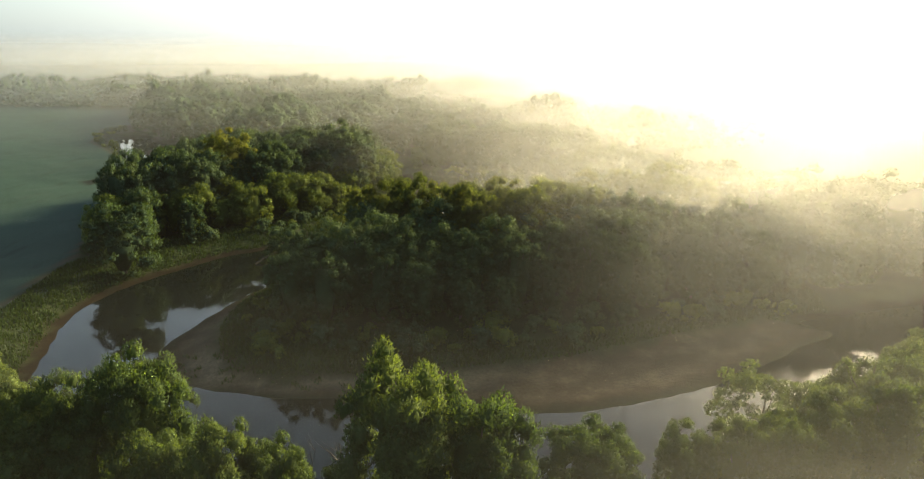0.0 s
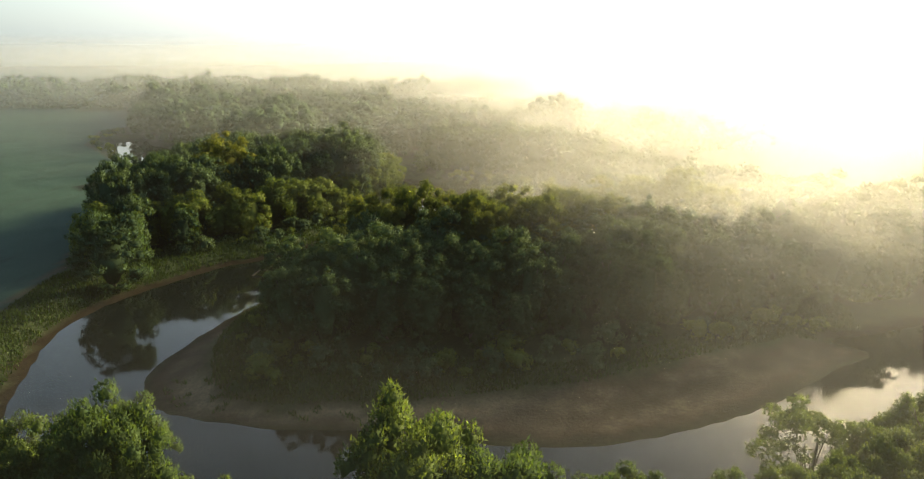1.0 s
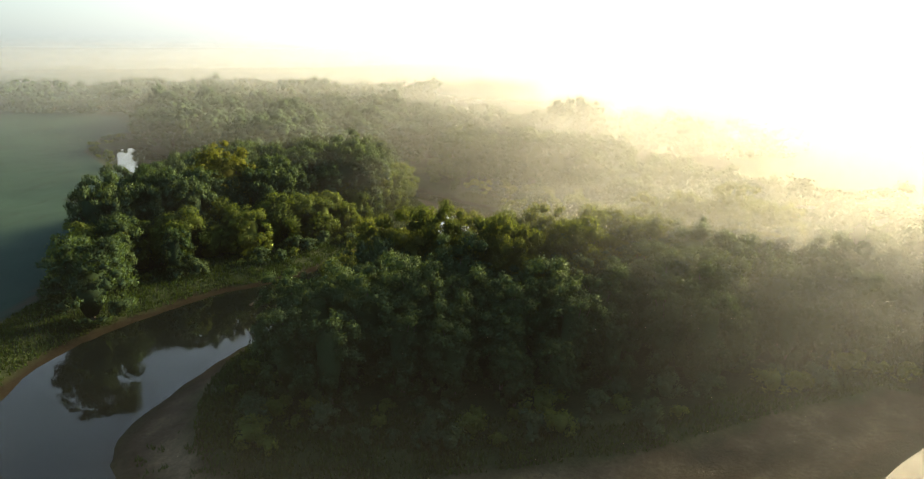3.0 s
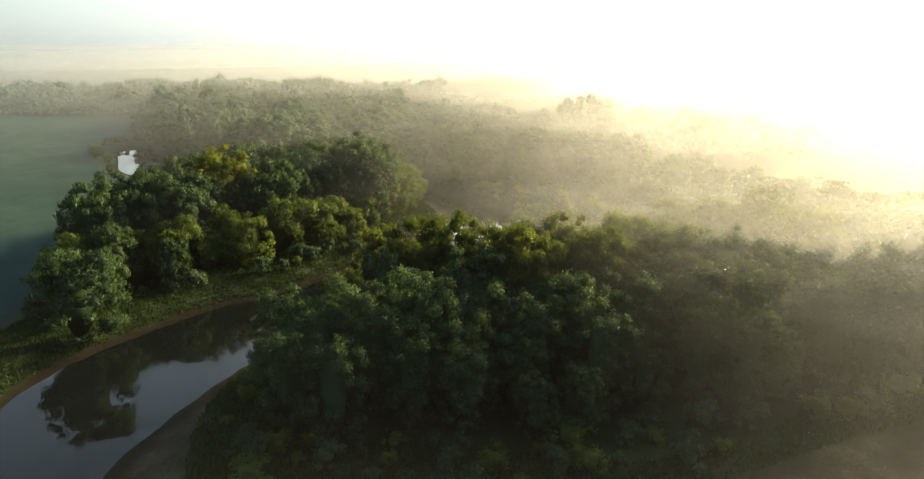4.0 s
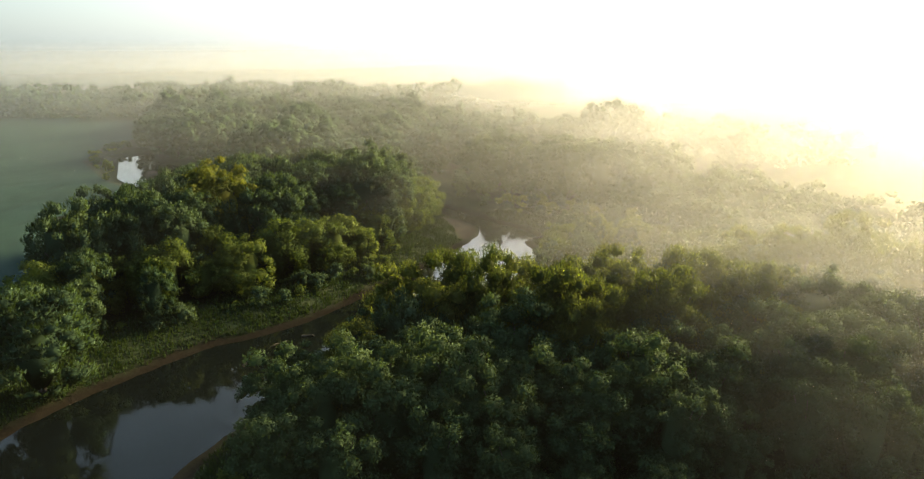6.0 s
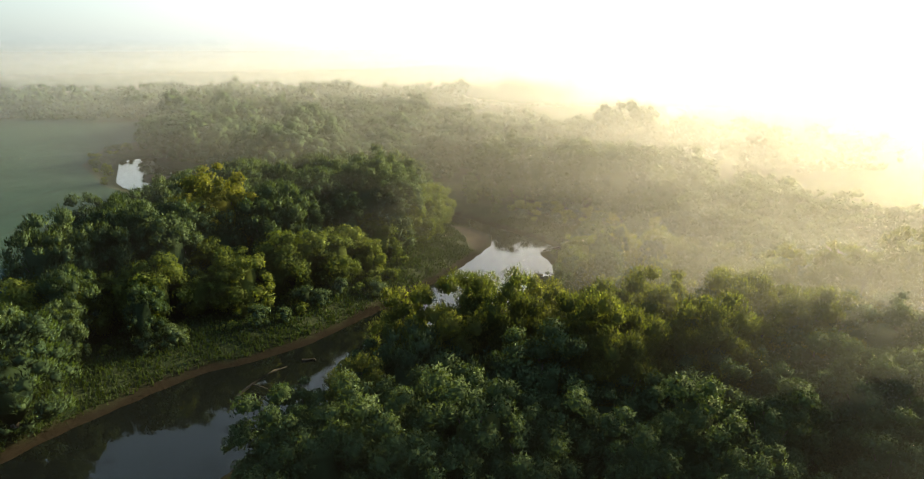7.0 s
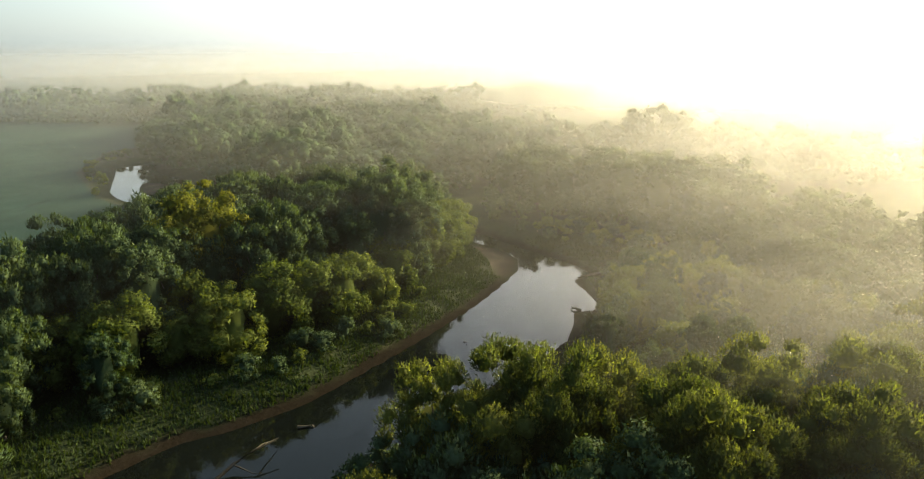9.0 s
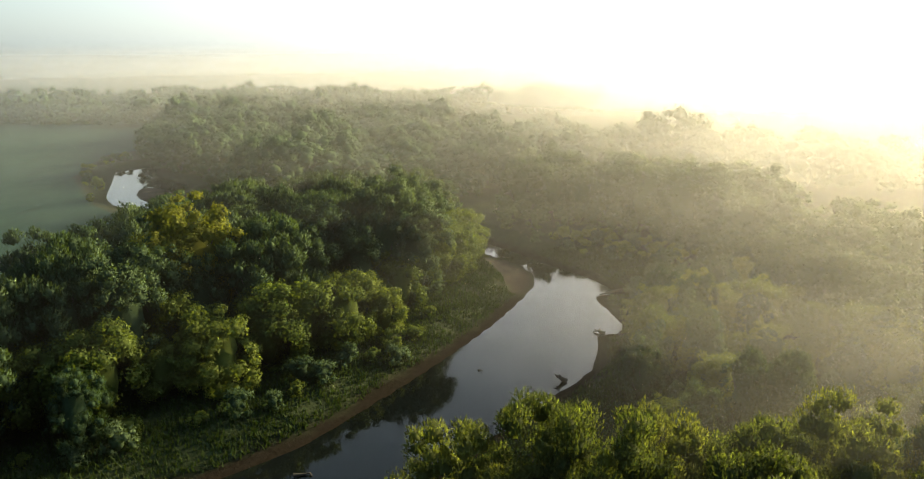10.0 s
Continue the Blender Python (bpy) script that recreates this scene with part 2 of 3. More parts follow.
# ---- plan: the river, its bars, the field ----
OUTER = [(-159, 371), (-166, 370), (-171, 356), (-160, 335), (-150, 315), (-138, 291), (-118, 273), (-95, 262), (-60, 252),
         (-30, 242), (-15, 229), (-10, 221), (-9, 213), (-11, 206), (-16, 192), (-21, 181), (-27, 169), (-31, 162), (-36, 153),
         (-42, 147), (-48, 143), (-54, 133), (-58, 126), (-61, 118), (-62, 110), (-61, 103), (-58, 94), (-55, 84), (-50, 75),
         (-42, 68), (-30, 63), (-14, 59), (8, 57.5), (22, 60), (34, 66), (46, 75), (60, 86), (75, 94), (100, 100), (150, 104)]
INNER = [(150, 120), (100, 117), (75, 113), (62, 108), (53, 105.5), (53, 104.5), (58, 100), (50, 96), (43, 90), (35, 84),
         (26, 79.5), (16, 76), (8, 75), (-2, 77), (-11, 79), (-20, 79), (-28, 80.5), (-36, 83), (-40, 87), (-42, 94), (-40.5, 103),
         (-38, 113), (-35, 121), (-30, 132), (-24, 143), (-17, 154), (-12, 161), (-7, 168), (-4, 172), (-2, 176), (-1, 184),
         (-0.5, 187), (3, 187), (4, 192), (1, 203), (1.5, 206), (6, 206), (1, 217), (-4, 222), (-13, 235), (-30, 256), (-60, 264),
         (-95, 274), (-112, 282), (-119, 286), (-132, 298), (-140, 317), (-130, 314), (-121, 305), (-124, 320), (-132, 327),
         (-147, 341), (-155, 358)]
RIVER = rounded(OUTER, 1) + rounded(INNER, 1)
SAND = [(-36, 119), (-36.5, 107), (-35, 98), (-32.5, 90), (-29, 84.5), (-22, 83), (-14, 83.5), (-8, 83), (4, 85.5), (15, 88), (27, 94), (40, 100),
        (52, 104.5), (62, 102), (40, 80), (20, 70), (0, 70), (-30, 76), (-46, 86), (-46, 100)]
SPIT = [(-20, 228), (-15, 226), (-8, 222), (-6, 214), (-9, 205), (-14, 205), (-15, 212)]
FAR_BAR = [(-117, 284), (-133, 297), (-142, 318), (-130, 316), (-119, 306), (-112, 292)]
DIRT = [(-119, 221), (-116, 231), (-110, 224), (-113, 214)]
FIELD_EDGE = [(-60, 20), (-69, 80), (-72, 106), (-74, 118), (-76, 135), (-86, 172), (-109, 230), (-111, 258), (-133, 278),
              (-169, 327), (-192, 387), (-187, 410), (-200, 450), (-247, 533)]
FIELD = FIELD_EDGE + [(-360, 562), (-900, 600), (-900, 20)]


def bare(x, y):
    """Signed distance to the sand bars."""
    return np.minimum(np.minimum(signed(x, y, SAND), signed(x, y, SPIT)), signed(x, y, FAR_BAR))


def height(x, y, d=None, s=None):
    """The ground's height: a shallow bed, sand bars that rise slowly, and a cut bank elsewhere."""
    x, y = np.asarray(x, float), np.asarray(y, float)
    d = signed(x, y, RIVER) if d is None else d
    s = smooth(3, -3, bare(x, y)) if s is None else s
    bank = 0.25 * smooth(0, 1, d) + 1.75 * smooth(0.5, 7, d)
    bar = 0.15 * smooth(0, 1.5, d) + 0.055 * np.clip(d, 0, 15)
    roll = 0.12 * np.sin(x * 0.31 + 1.3 * np.sin(y * 0.17)) * np.sin(y * 0.27 + np.sin(x * 0.13)) * smooth(1, 6, d)
    return np.where(d > 0, bank * (1 - s) + bar * s + roll, -1.2 * smooth(0, 4, -d))


def stretch(lo, hi, step, far, grow=1.25):
    core = list(np.arange(lo, hi + 0.01, step))
    a, b = step, step
    while core[-1] < far:
        a *= grow
        core.append(core[-1] + a)
    while core[0] > -far:
        b *= grow
        core.insert(0, core[0] - b)
    return np.array(core)


def build_ground():
    xs, ys = stretch(-205, 120, 1.7, 4500), stretch(40, 400, 1.7, 4500)
    X, Y = np.meshgrid(xs, ys)
    d = signed(X, Y, RIVER)
    wob = 1.2 * np.sin(X * 0.55 + np.sin(Y * 0.4)) * np.sin(Y * 0.48)
    sb = bare(X, Y)
    sd = sb + 0.8 * wob
    s = smooth(3, -3, sd)
    Z = height(X, Y, d, smooth(3, -3, sb))
    nx, ny = len(xs), len(ys)
    i = np.arange((ny - 1) * nx).reshape(ny - 1, nx)[:, :-1].ravel()
    me = quick_mesh("ground", np.stack([X, Y, Z], -1).reshape(-1, 3), np.stack([i, i + 1, i + nx + 1, i + nx], 1), GROUND, True)
    point_attribute(me, "sand", smooth(1.2, -1.2, sd) * smooth(-1, 1, d))
    point_attribute(me, "mud", np.maximum(smooth(3.0, 1.4, d + 0.5 * wob) * (1 - 0.6 * s) * np.where(Y > 245, 0.35, 1.0), 0.8 * smooth(0.7, -0.7, signed(X, Y, DIRT))))
    strand = 0.5 + 0.5 * np.sin(1.15 * d + 1.1 * wob + np.sin(X * 0.11))          # wet and dry lines left by the falling river
    point_attribute(me, "wet", np.maximum(smooth(3.2, 0.8, d + 0.5 * wob), 0.55 * smooth(0.55, 0.95, strand)))
    # a paler strip of sand along the brush edge of the near bar
    point_attribute(me, "pale_sand", smooth(-4.2, -2.2, sd) * smooth(0.4, -0.8, sd) * smooth(14, -4, X) * smooth(95, 88, Y) * (Y > 60))
    point_attribute(me, "field", smooth(0.8, -0.8, signed(X, Y, FIELD)))
    point_attribute(me, "track", 0.8 * smooth(1.1, 0.2, line_distance(X, Y, FIELD_EDGE)))
    tagged(new("ground", me), "grassy river flats with bare sand bars and a crop field", "ground", kind="structure")


build_ground()
wx, wy = np.meshgrid((-230, 190), (40, 420))
tagged(new("water", quick_mesh("water", np.stack([wx, wy, wx * 0.0], -1).reshape(-1, 3), [(0, 1, 3, 2)], WATER)),
       "calm dark river water winding round the sand bar", "river", kind="structure")


# ---- trees ----
def leaf_cards(points, outward, size, r, upright=0.0):
    """Pointed leaf sprays at points: lying across the outward way like loose shingles, or standing up and out of it."""
    n = len(points)
    w = outward + r.normal(0, 0.42, (n, 3)) + np.array([0, 0, 0.15])
    w /= np.linalg.norm(w, axis=1, keepdims=True) + 1e-9
    u = np.cross(w, r.normal(0, 1, (n, 3)))
    u /= np.linalg.norm(u, axis=1, keepdims=True) + 1e-9
    v = np.cross(w, u) * (1 - upright) + (0.6 * outward + np.array([0, 0, 0.9])) * upright
    v /= np.linalg.norm(v, axis=1, keepdims=True) + 1e-9
    turned = (np.cross(u, v) * outward).sum(1) < 0
    u = np.where(turned[:, None], -u, u)
    s = size * r.uniform(0.6, 1.35, (n, 1))
    wide = 0.45 - 0.14 * upright
    corners = np.stack([points - u * s * wide - v * s * 0.3, points + u * s * wide - v * s * 0.3, points + v * s * (0.8 + 0.5 * upright)], 1)
    bent = outward + r.normal(0, 0.38, (n, 3)) + np.array([0, 0, 0.1])
    return corners.reshape(-1, 3), np.arange(3 * n).reshape(-1, 3), np.repeat(bent, 3, 0)


def ball_points(n, r):
    p = r.normal(0, 1, (n, 3))
    return p / (np.linalg.norm(p, axis=1, keepdims=True) + 1e-9)


def unit_ball(level):
    bm = bmesh.new()
    bmesh.ops.create_icosphere(bm, subdivisions=level, radius=1.0)
    v = np.array([p.co[:] for p in bm.verts])
    f = np.array([[p.index for p in q.verts] for q in bm.faces])
    bm.free()
    return v, f


BALL_V, BALL_F = unit_ball(2)


def outline(t):
    """A crown's half width from its base (0) to its top (1)."""
    return np.clip(1 - np.abs(2 * t - 1.1) ** 2.8, 0, 1) ** 0.5


def crown_mesh(r, h, base, radius, lobes, cards, leaf, lobe_size=(0.22, 0.42), upright=0.0, core=0.9):
    """A crown of leafy lumps: the dense mass of each lump, and loose sprays over it. Returns verts, faces and normals."""
    cap = np.arange(lobes) % 5 < 2
    t = np.where(cap, r.uniform(0.72, 0.97, lobes), r.uniform(0.05, 0.78, lobes))
    a = math.tau * (np.arange(lobes) * 0.618 + r.uniform(0, 0.3, lobes))
    size = r.uniform(*lobe_size, lobes) * radius
    out = np.maximum(outline(t) * radius - 0.6 * size, 0.05) * np.where(cap, np.sqrt(r.uniform(0.05, 1.2, lobes)), r.uniform(0.72, 1.2, lobes))
    skew = r.normal(0, 0.12 * radius, 2)
    centre = np.stack([np.cos(a) * out + skew[0] * t, np.sin(a) * out + skew[1] * t,
                       base + t * (h - base) * r.uniform(0.86, 1.06, lobes) - 0.6 * size], 1)
    away = centre - np.array([0, 0, base + 0.2 * (h - base)])
    away /= np.linalg.norm(away, axis=1, keepdims=True) + 1e-9
    tall = 0.9 + 0.35 * upright
    V, F, N, at = [], [], [], 0
    if core:
        for k in range(lobes):
            dent = r.uniform(0.55, 1.15, len(BALL_V))
            v = centre[k] + BALL_V * dent[:, None] * size[k] * core * np.array([1, 1, tall])
            v[:, 2] = np.maximum(v[:, 2], 0.05)
            f = BALL_F[(BALL_V[BALL_F].mean(1) @ away[k]) > -0.25]
            V.append(v)
            F.append(f + at)
            N.append(BALL_V)
            at += len(v)
    k = r.choice(lobes, cards, p=size ** 2 / (size ** 2).sum())
    dirs = ball_points(cards, r)
    dirs = np.where(((dirs * away[k]).sum(1) < -0.15)[:, None], -dirs, dirs)
    p = centre[k] + dirs * (size[k] * (0.6 + 0.5 * np.sqrt(r.random(cards)) + 0.35 * r.random(cards) ** 5))[:, None] * np.array([1, 1, tall])
    p[:, 2] = np.maximum(p[:, 2], 0.1 + 0.5 * r.random(cards))
    cv, cf, cn = leaf_cards(p, dirs, leaf, r, upright)
    V.append(cv)
    F.append(cf + at)
    N.append(cn)
    return np.concatenate(V), np.concatenate(F), np.concatenate(N)


def foliage(name, verts, faces, normals, mat):
    """A leaf mesh whose sprays take the light as the lump that they grow on does."""
    me = quick_mesh(name, verts, faces, mat, True)
    normals = normals / (np.linalg.norm(normals, axis=1, keepdims=True) + 1e-9)
    me.normals_split_custom_set_from_vertices(normals.tolist())
    return me


def tube(path, radii, sides=7):
    path = [Vector(p) for p in path]
    verts, faces = [], []
    for i, p in enumerate(path):
        way = (path[min(i + 1, len(path) - 1)] - path[max(i - 1, 0)]).normalized()
        a = way.orthogonal().normalized()
        b = way.cross(a)
        for k in range(sides):
            t = math.tau * k / sides
            verts.append(p + (a * math.cos(t) + b * math.sin(t)) * radii[i])
        if i:
            for k in range(sides):
                o, q = (i - 1) * sides, i * sides
                faces.append((o + k, o + (k + 1) % sides, q + (k + 1) % sides, q + k))
    return verts, faces


def join(pieces):
    verts, faces = [], []
    for v, f in pieces:
        faces += [tuple(i + len(verts) for i in q) for q in f]
        verts += v
    return verts, faces


def trunk_mesh(r, h, base, radius, thick, limbs):
    lean = r.normal(0, 0.03 * h, 2)
    stem = [(0, 0, -0.3), (0.2 * lean[0], 0.2 * lean[1], 0.25 * h), (0.6 * lean[0], 0.6 * lean[1], 0.5 * h), (lean[0], lean[1], 0.8 * h)]
    pieces = [tube(stem, [thick * 1.35, thick, thick * 0.75, thick * 0.2])]
    for k in range(limbs):
        t = math.tau * (k + r.uniform(0, 0.6)) / limbs
        z0 = r.uniform(0.22, 0.5) * h
        reach = radius * r.uniform(0.3, 0.6)
        end = (math.cos(t) * reach, math.sin(t) * reach, min(z0 + r.uniform(0.22, 0.4) * h, 0.92 * h))
        pieces.append(tube([(0.3 * lean[0], 0.3 * lean[1], z0), (end[0] * 0.45, end[1] * 0.45, z0 * 0.6 + end[2] * 0.4), end],
                           [thick * 0.5, thick * 0.33, thick * 0.1], 5))
    return join(pieces)


def crown_core(r, h, base, radius):
    """The dense, shaded inside of a crown: a lumpy closed shell of triangles."""
    rings, around = 9, 14
    t = np.linspace(0.02, 0.72, rings)
    out = np.clip(1 - np.abs(2 * t - 1.1) ** 2.3, 0, 1) ** 0.55 * radius * 0.42
    a = np.linspace(0, math.tau, around, endpoint=False)
    o = out[:, None] * r.uniform(0.78, 1.1, (rings, around))
    v = np.stack([np.cos(a) * o, np.sin(a) * o, base + t[:, None] * (h - base) + r.normal(0, 0.02 * h, (rings, around))], -1).reshape(-1, 3)
    v[:, 2] = np.maximum(v[:, 2], 0.0)
    v = np.concatenate([v, [(0, 0, base + 0.75 * (h - base))]])
    f = []
    for i in range(rings - 1):
        for k in range(around):
            p, q = i * around + k, i * around + (k + 1) % around
            f += [(p, q, q + around), (p, q + around, p + around)]
    top = (rings - 1) * around
    f += [(top + k, top + (k + 1) % around, rings * around) for k in range(around)]
    return v, np.array(f)


def tree_model(name, seed, h, base, radius, lobes, count, leaf, mat, thick=0.28, limbs=5, lobe_size=(0.22, 0.42), upright=0.0, dense=True):
    """An Empty at the foot with a trunk and a crown."""
    r = np.random.default_rng(seed)
    root = new(name)
    v, f = trunk_mesh(r, h, base, radius, thick, limbs)
    new("trunk", quick_mesh("trunk", [tuple(p) for p in v], f, BARK, True)).parent = root
    cv, cf, cn = crown_mesh(r, h, base, radius, lobes, count, leaf, lobe_size, upright, 0.68 if dense else 0.0)
    if dense:
        kv, kf = crown_core(r, h, base, radius)
        way = kv - np.array([0, 0, base + 0.3 * (h - base)])
        cv, cf, cn = np.concatenate([cv, kv]), np.concatenate([cf, kf + len(cv)]), np.concatenate([cn, way])
    new("crown", foliage("crown", cv, cf, cn, mat)).parent = root
    return root


MODELS = {
    "maple": [tree_model("silver_maple", s, 16, 0.4, 4.9, 80, 7600, 0.32, LEAF, lobe_size=(0.11, 0.28), upright=0.75) for s in (11, 12, 13, 14, 15)],
    "cotton": [tree_model("cottonwood", s, 20, 0.8, 5.2, 84, 8000, 0.34, LEAF, 0.34, lobe_size=(0.12, 0.28), upright=0.4) for s in (21, 22, 23)],
    "fine": [tree_model("broad_maple", s, 16, 0.4, 4.6, 84, 18000, 0.19, LEAF_LIT, 0.3, 5, (0.12, 0.29), 0.55) for s in (71, 72, 73, 74)],
    "dark": [tree_model("bank_maple", s, 16, 0.4, 4.6, 80, 11000, 0.26, LEAF_SHADED, 0.3, 5, (0.13, 0.29), 0.3) for s in (75, 76, 77)],
    "misty": [tree_model("misty_tree", s, 14, 0.3, 4.8, 44, 1500, 0.48, LEAF_MIST, lobe_size=(0.16, 0.34)) for s in (81, 82, 83)],
    "yellow": [tree_model("yellowing_cottonwood", 31, 20, 0.8, 6.2, 100, 9000, 0.34, LEAF_YELLOW, 0.34, lobe_size=(0.12, 0.26), upright=0.2)],
    "willow": [tree_model("willow", s, 9, 0.1, 3.8, 40, 5200, 0.25, LEAF_WILLOW, 0.16, 4, (0.18, 0.36)) for s in (41, 42, 43)],
    "shrub": [tree_model("shrub", s, 2.6, 0.0, 1.6, 14, 700, 0.2, LEAF_WILLOW if s == 62 else LEAF, 0.06, 4, (0.25, 0.45), 0.4) for s in (61, 62)],
    "near": [tree_model("bank_tree", s, 17, 0.5, 5.6, 110, 20000, 0.26, LEAF_NEAR, 0.3, 6, (0.11, 0.26), 0.45) for s in (51, 52, 53)],
    "open": [tree_model("open_tree", 55, 17, 3.0, 4.6, 80, 9000, 0.27, LEAF_NEAR, 0.2, 14, (0.12, 0.24), 0.2, False)],
}
LABEL = {
    "maple": ("leafy green silver maple in the riverside wood", "tree", "riverside wood trees"),
    "cotton": ("tall green cottonwood in the riverside wood", "tree", "riverside wood trees"),
    "yellow": ("cottonwood with yellow-green leaves turning early", "tree", "riverside wood trees"),
    "willow": ("low bushy yellow-green willow at the wood's edge", "tree", "bank willows"),
    "open": ("thin open-crowned young tree on the near bank", "tree", "near bank trees"),
    "fine": ("broad leafy maple on the point of the river bend", "tree", "point trees"),
    "dark": ("leafy green maple on the river point, its leaves coloured as in shade", "tree", "point trees"),
    "misty": ("small leafy tree veiled in the morning mist", "tree", "misty trees"),
    "shrub": ("low green shrub among weeds at the wood's foot", "shrub", "bank shrubs"),
    "near": ("dense leafy tree on the near river bank", "tree", "near bank trees"),
}
HEIGHT = {"open": 17, "fine": 16, "dark": 16, "misty": 14, "maple": 16, "cotton": 20, "yellow": 20, "willow": 9, "shrub": 2.6, "near": 17}
used = set()
planted = []


def plant(kind, x, y, h, wide=1.0, turn=None):
    root = MODELS[kind][len(planted) % len(MODELS[kind])]
    k = h / HEIGHT[kind]
    m = Matrix.LocRotScale((x, y, float(height(x, y)) - 0.1), Euler((0, 0, rng.uniform(0, math.tau) if turn is None else turn)), (k * wide, k * wide, k))
    if root.name in used:
        ob = copy_thing(root, Matrix())
    else:
        ob = root
        used.add(root.name)
    ob.matrix_basis = m
    planted.append((x, y))
    label, cat, group = LABEL[kind]
    return tagged(ob, label, cat, group)


def scatter(poly, gap, tries):
    xs, ys = [p[0] for p in poly], [p[1] for p in poly]
    out = []
    for _ in range(tries):
        x, y = rng.uniform(min(xs), max(xs)), rng.uniform(min(ys), max(ys))
        if inside(np.array([x]), np.array([y]), poly)[0] and all((x - a) ** 2 + (y - b) ** 2 > gap * gap for a, b in out + planted):
            out.append((x, y))
    return out


# near bank
for x, y, h, w in ((-25.6, 54, 15.8, 0.78), (-33.5, 53.8, 12.6, 0.8), (-38, 56, 11.6, 0.85), (-30.2, 51.5, 11.2, 0.9), (-43, 60, 10.5, 0.95), (-48.5, 66, 9.5, 1.0),
                   (-36, 50, 10.5, 1.0), (-43, 54, 9.5, 1.1),
                   (-17.4, 46.5, 12.8, 0.72), (-13.2, 48, 10.9, 0.75), (-21.6, 48, 11.4, 0.8), (-8.2, 47, 8.6, 0.6), (-3.6, 47, 17.6, 0.8), (2.0, 47.5, 15.0, 0.9),
                   (5.9, 50.5, 8.3, 0.42), (12.4, 54, 9.6, 1.2), (19.4, 52.6, 9.0, 0.85), (23.8, 53, 9.6, 0.95), (28, 53.5, 10.4, 0.95), (33, 55, 10.8, 1.0),
                   (33.4, 59.5, 9.4, 0.9), (37.5, 61, 10.4, 0.95), (41.5, 62.5, 11.0, 1.0), (38, 55, 11.5, 1.0), (46, 67, 10, 1.0), (51, 72, 9.5, 1.1), (57, 79, 8.5, 1.1)):
    plant("near", x, y, h, w)
plant("open", 29.0, 61.0, 12.0, 1.15)
# lone trees on the field bank, the yellow one, the tall ones behind
plant("maple", -61.5, 126, 13.6, 1.5)
plant("maple", -66.5, 134, 11, 1.1)
for x, y, h in ((-64, 140, 9), (-57.5, 148, 8.5), (-67, 146, 12)):
    plant("maple", x, y, h, 1.1)
plant("yellow", -57.5, 178, 21.5, 1.0)
plant("cotton", -33.5, 203, 21, 1.15)
plant("cotton", -29, 196, 17.5, 1.1)
plant("cotton", -44, 194, 18.5, 1.1)
for x, y, h, w in ((-11.7, 127, 17.2, 0.8), (-8, 123.5, 18.2, 0.75), (-4.4, 127.2, 16.8, 0.8), (-17, 124.6, 16.0, 0.85), (0.4, 121, 16.8, 0.9), (2.9, 117.4, 17.6, 0.9),
                   (12, 120.6, 17.4, 1.0), (8.4, 129, 17, 0.9), (17, 130, 16.5, 0.95), (24, 136, 16.6, 0.95), (33, 138, 17.5, 1.0), (42, 141, 18, 1.0)):
    plant("fine", x, y, h, w)
for x, y, h in ((-26.5, 116, 10.5), (-25.6, 107.5, 13.0), (-24.5, 100, 11.5), (-19, 97.5, 12), (2, 97, 7.5), (7, 98, 8), (-22, 105, 13.5), (-21.2, 120, 12), (-20.2, 127, 8.0)):
    plant("dark", x, y, h, 1.0)
ISLAND = [(-26, 112), (-24, 100), (-18, 97), (-8, 98), (12, 101), (30, 106), (50, 112), (80, 122), (130, 127), (130, 152), (60, 148), (45, 145),
          (20, 134), (-4, 130), (-12, 127), (-20, 121)]
for x, y in scatter(ISLAND, 4.5, 6000):
    front = line_distance(np.array([x]), np.array([y]), ISLAND[:9])[0]
    # front trees take the shade-dark leaf colour, most behind the sunlit one
    kind = "misty" if x > 58 else "dark" if y < 119 + 0.25 * x else "fine" if rng.random() < 0.75 else "maple"
    plant(kind, x, y, rng.uniform(8.5, 12.5) if front < 5 else rng.uniform(12.5, 16.5))
LEFT = [(-71, 140), (-62, 151), (-54, 156), (-44, 164), (-34, 177), (-24, 203), (-20, 224), (-32, 236), (-52, 240), (-66, 232),
        (-78, 218), (-84, 202), (-84, 182), (-78, 162)]
for x, y in scatter(LEFT, 4.4, 5000):
    front = line_distance(np.array([x]), np.array([y]), LEFT[:7])[0]
    side = line_distance(np.array([x]), np.array([y]), LEFT[8:])[0]
    if front < 6:
        plant("willow", x, y, rng.uniform(7.5, 12), 1.0)
    else:
        plant("maple" if rng.random() < 0.75 else "cotton", x, y, rng.uniform(13, 17.5) - (2.5 if side < 9 else 0), 1.0)
SCRUB = [(2, 150), (30, 146), (60, 154), (60, 225), (40, 228), (25, 216), (10, 205), (8, 190), (6, 178), (0, 166)]
for x, y in scatter(SCRUB, 4.0, 4200):
    tall = 5.0 * smooth(24, 40, np.array(x)) + 0.0
    plant("misty" if x > 32 or y > 205 else "willow" if rng.random() < 0.5 else "maple", x, y, rng.uniform(3.5, 9.0) + float(tall))
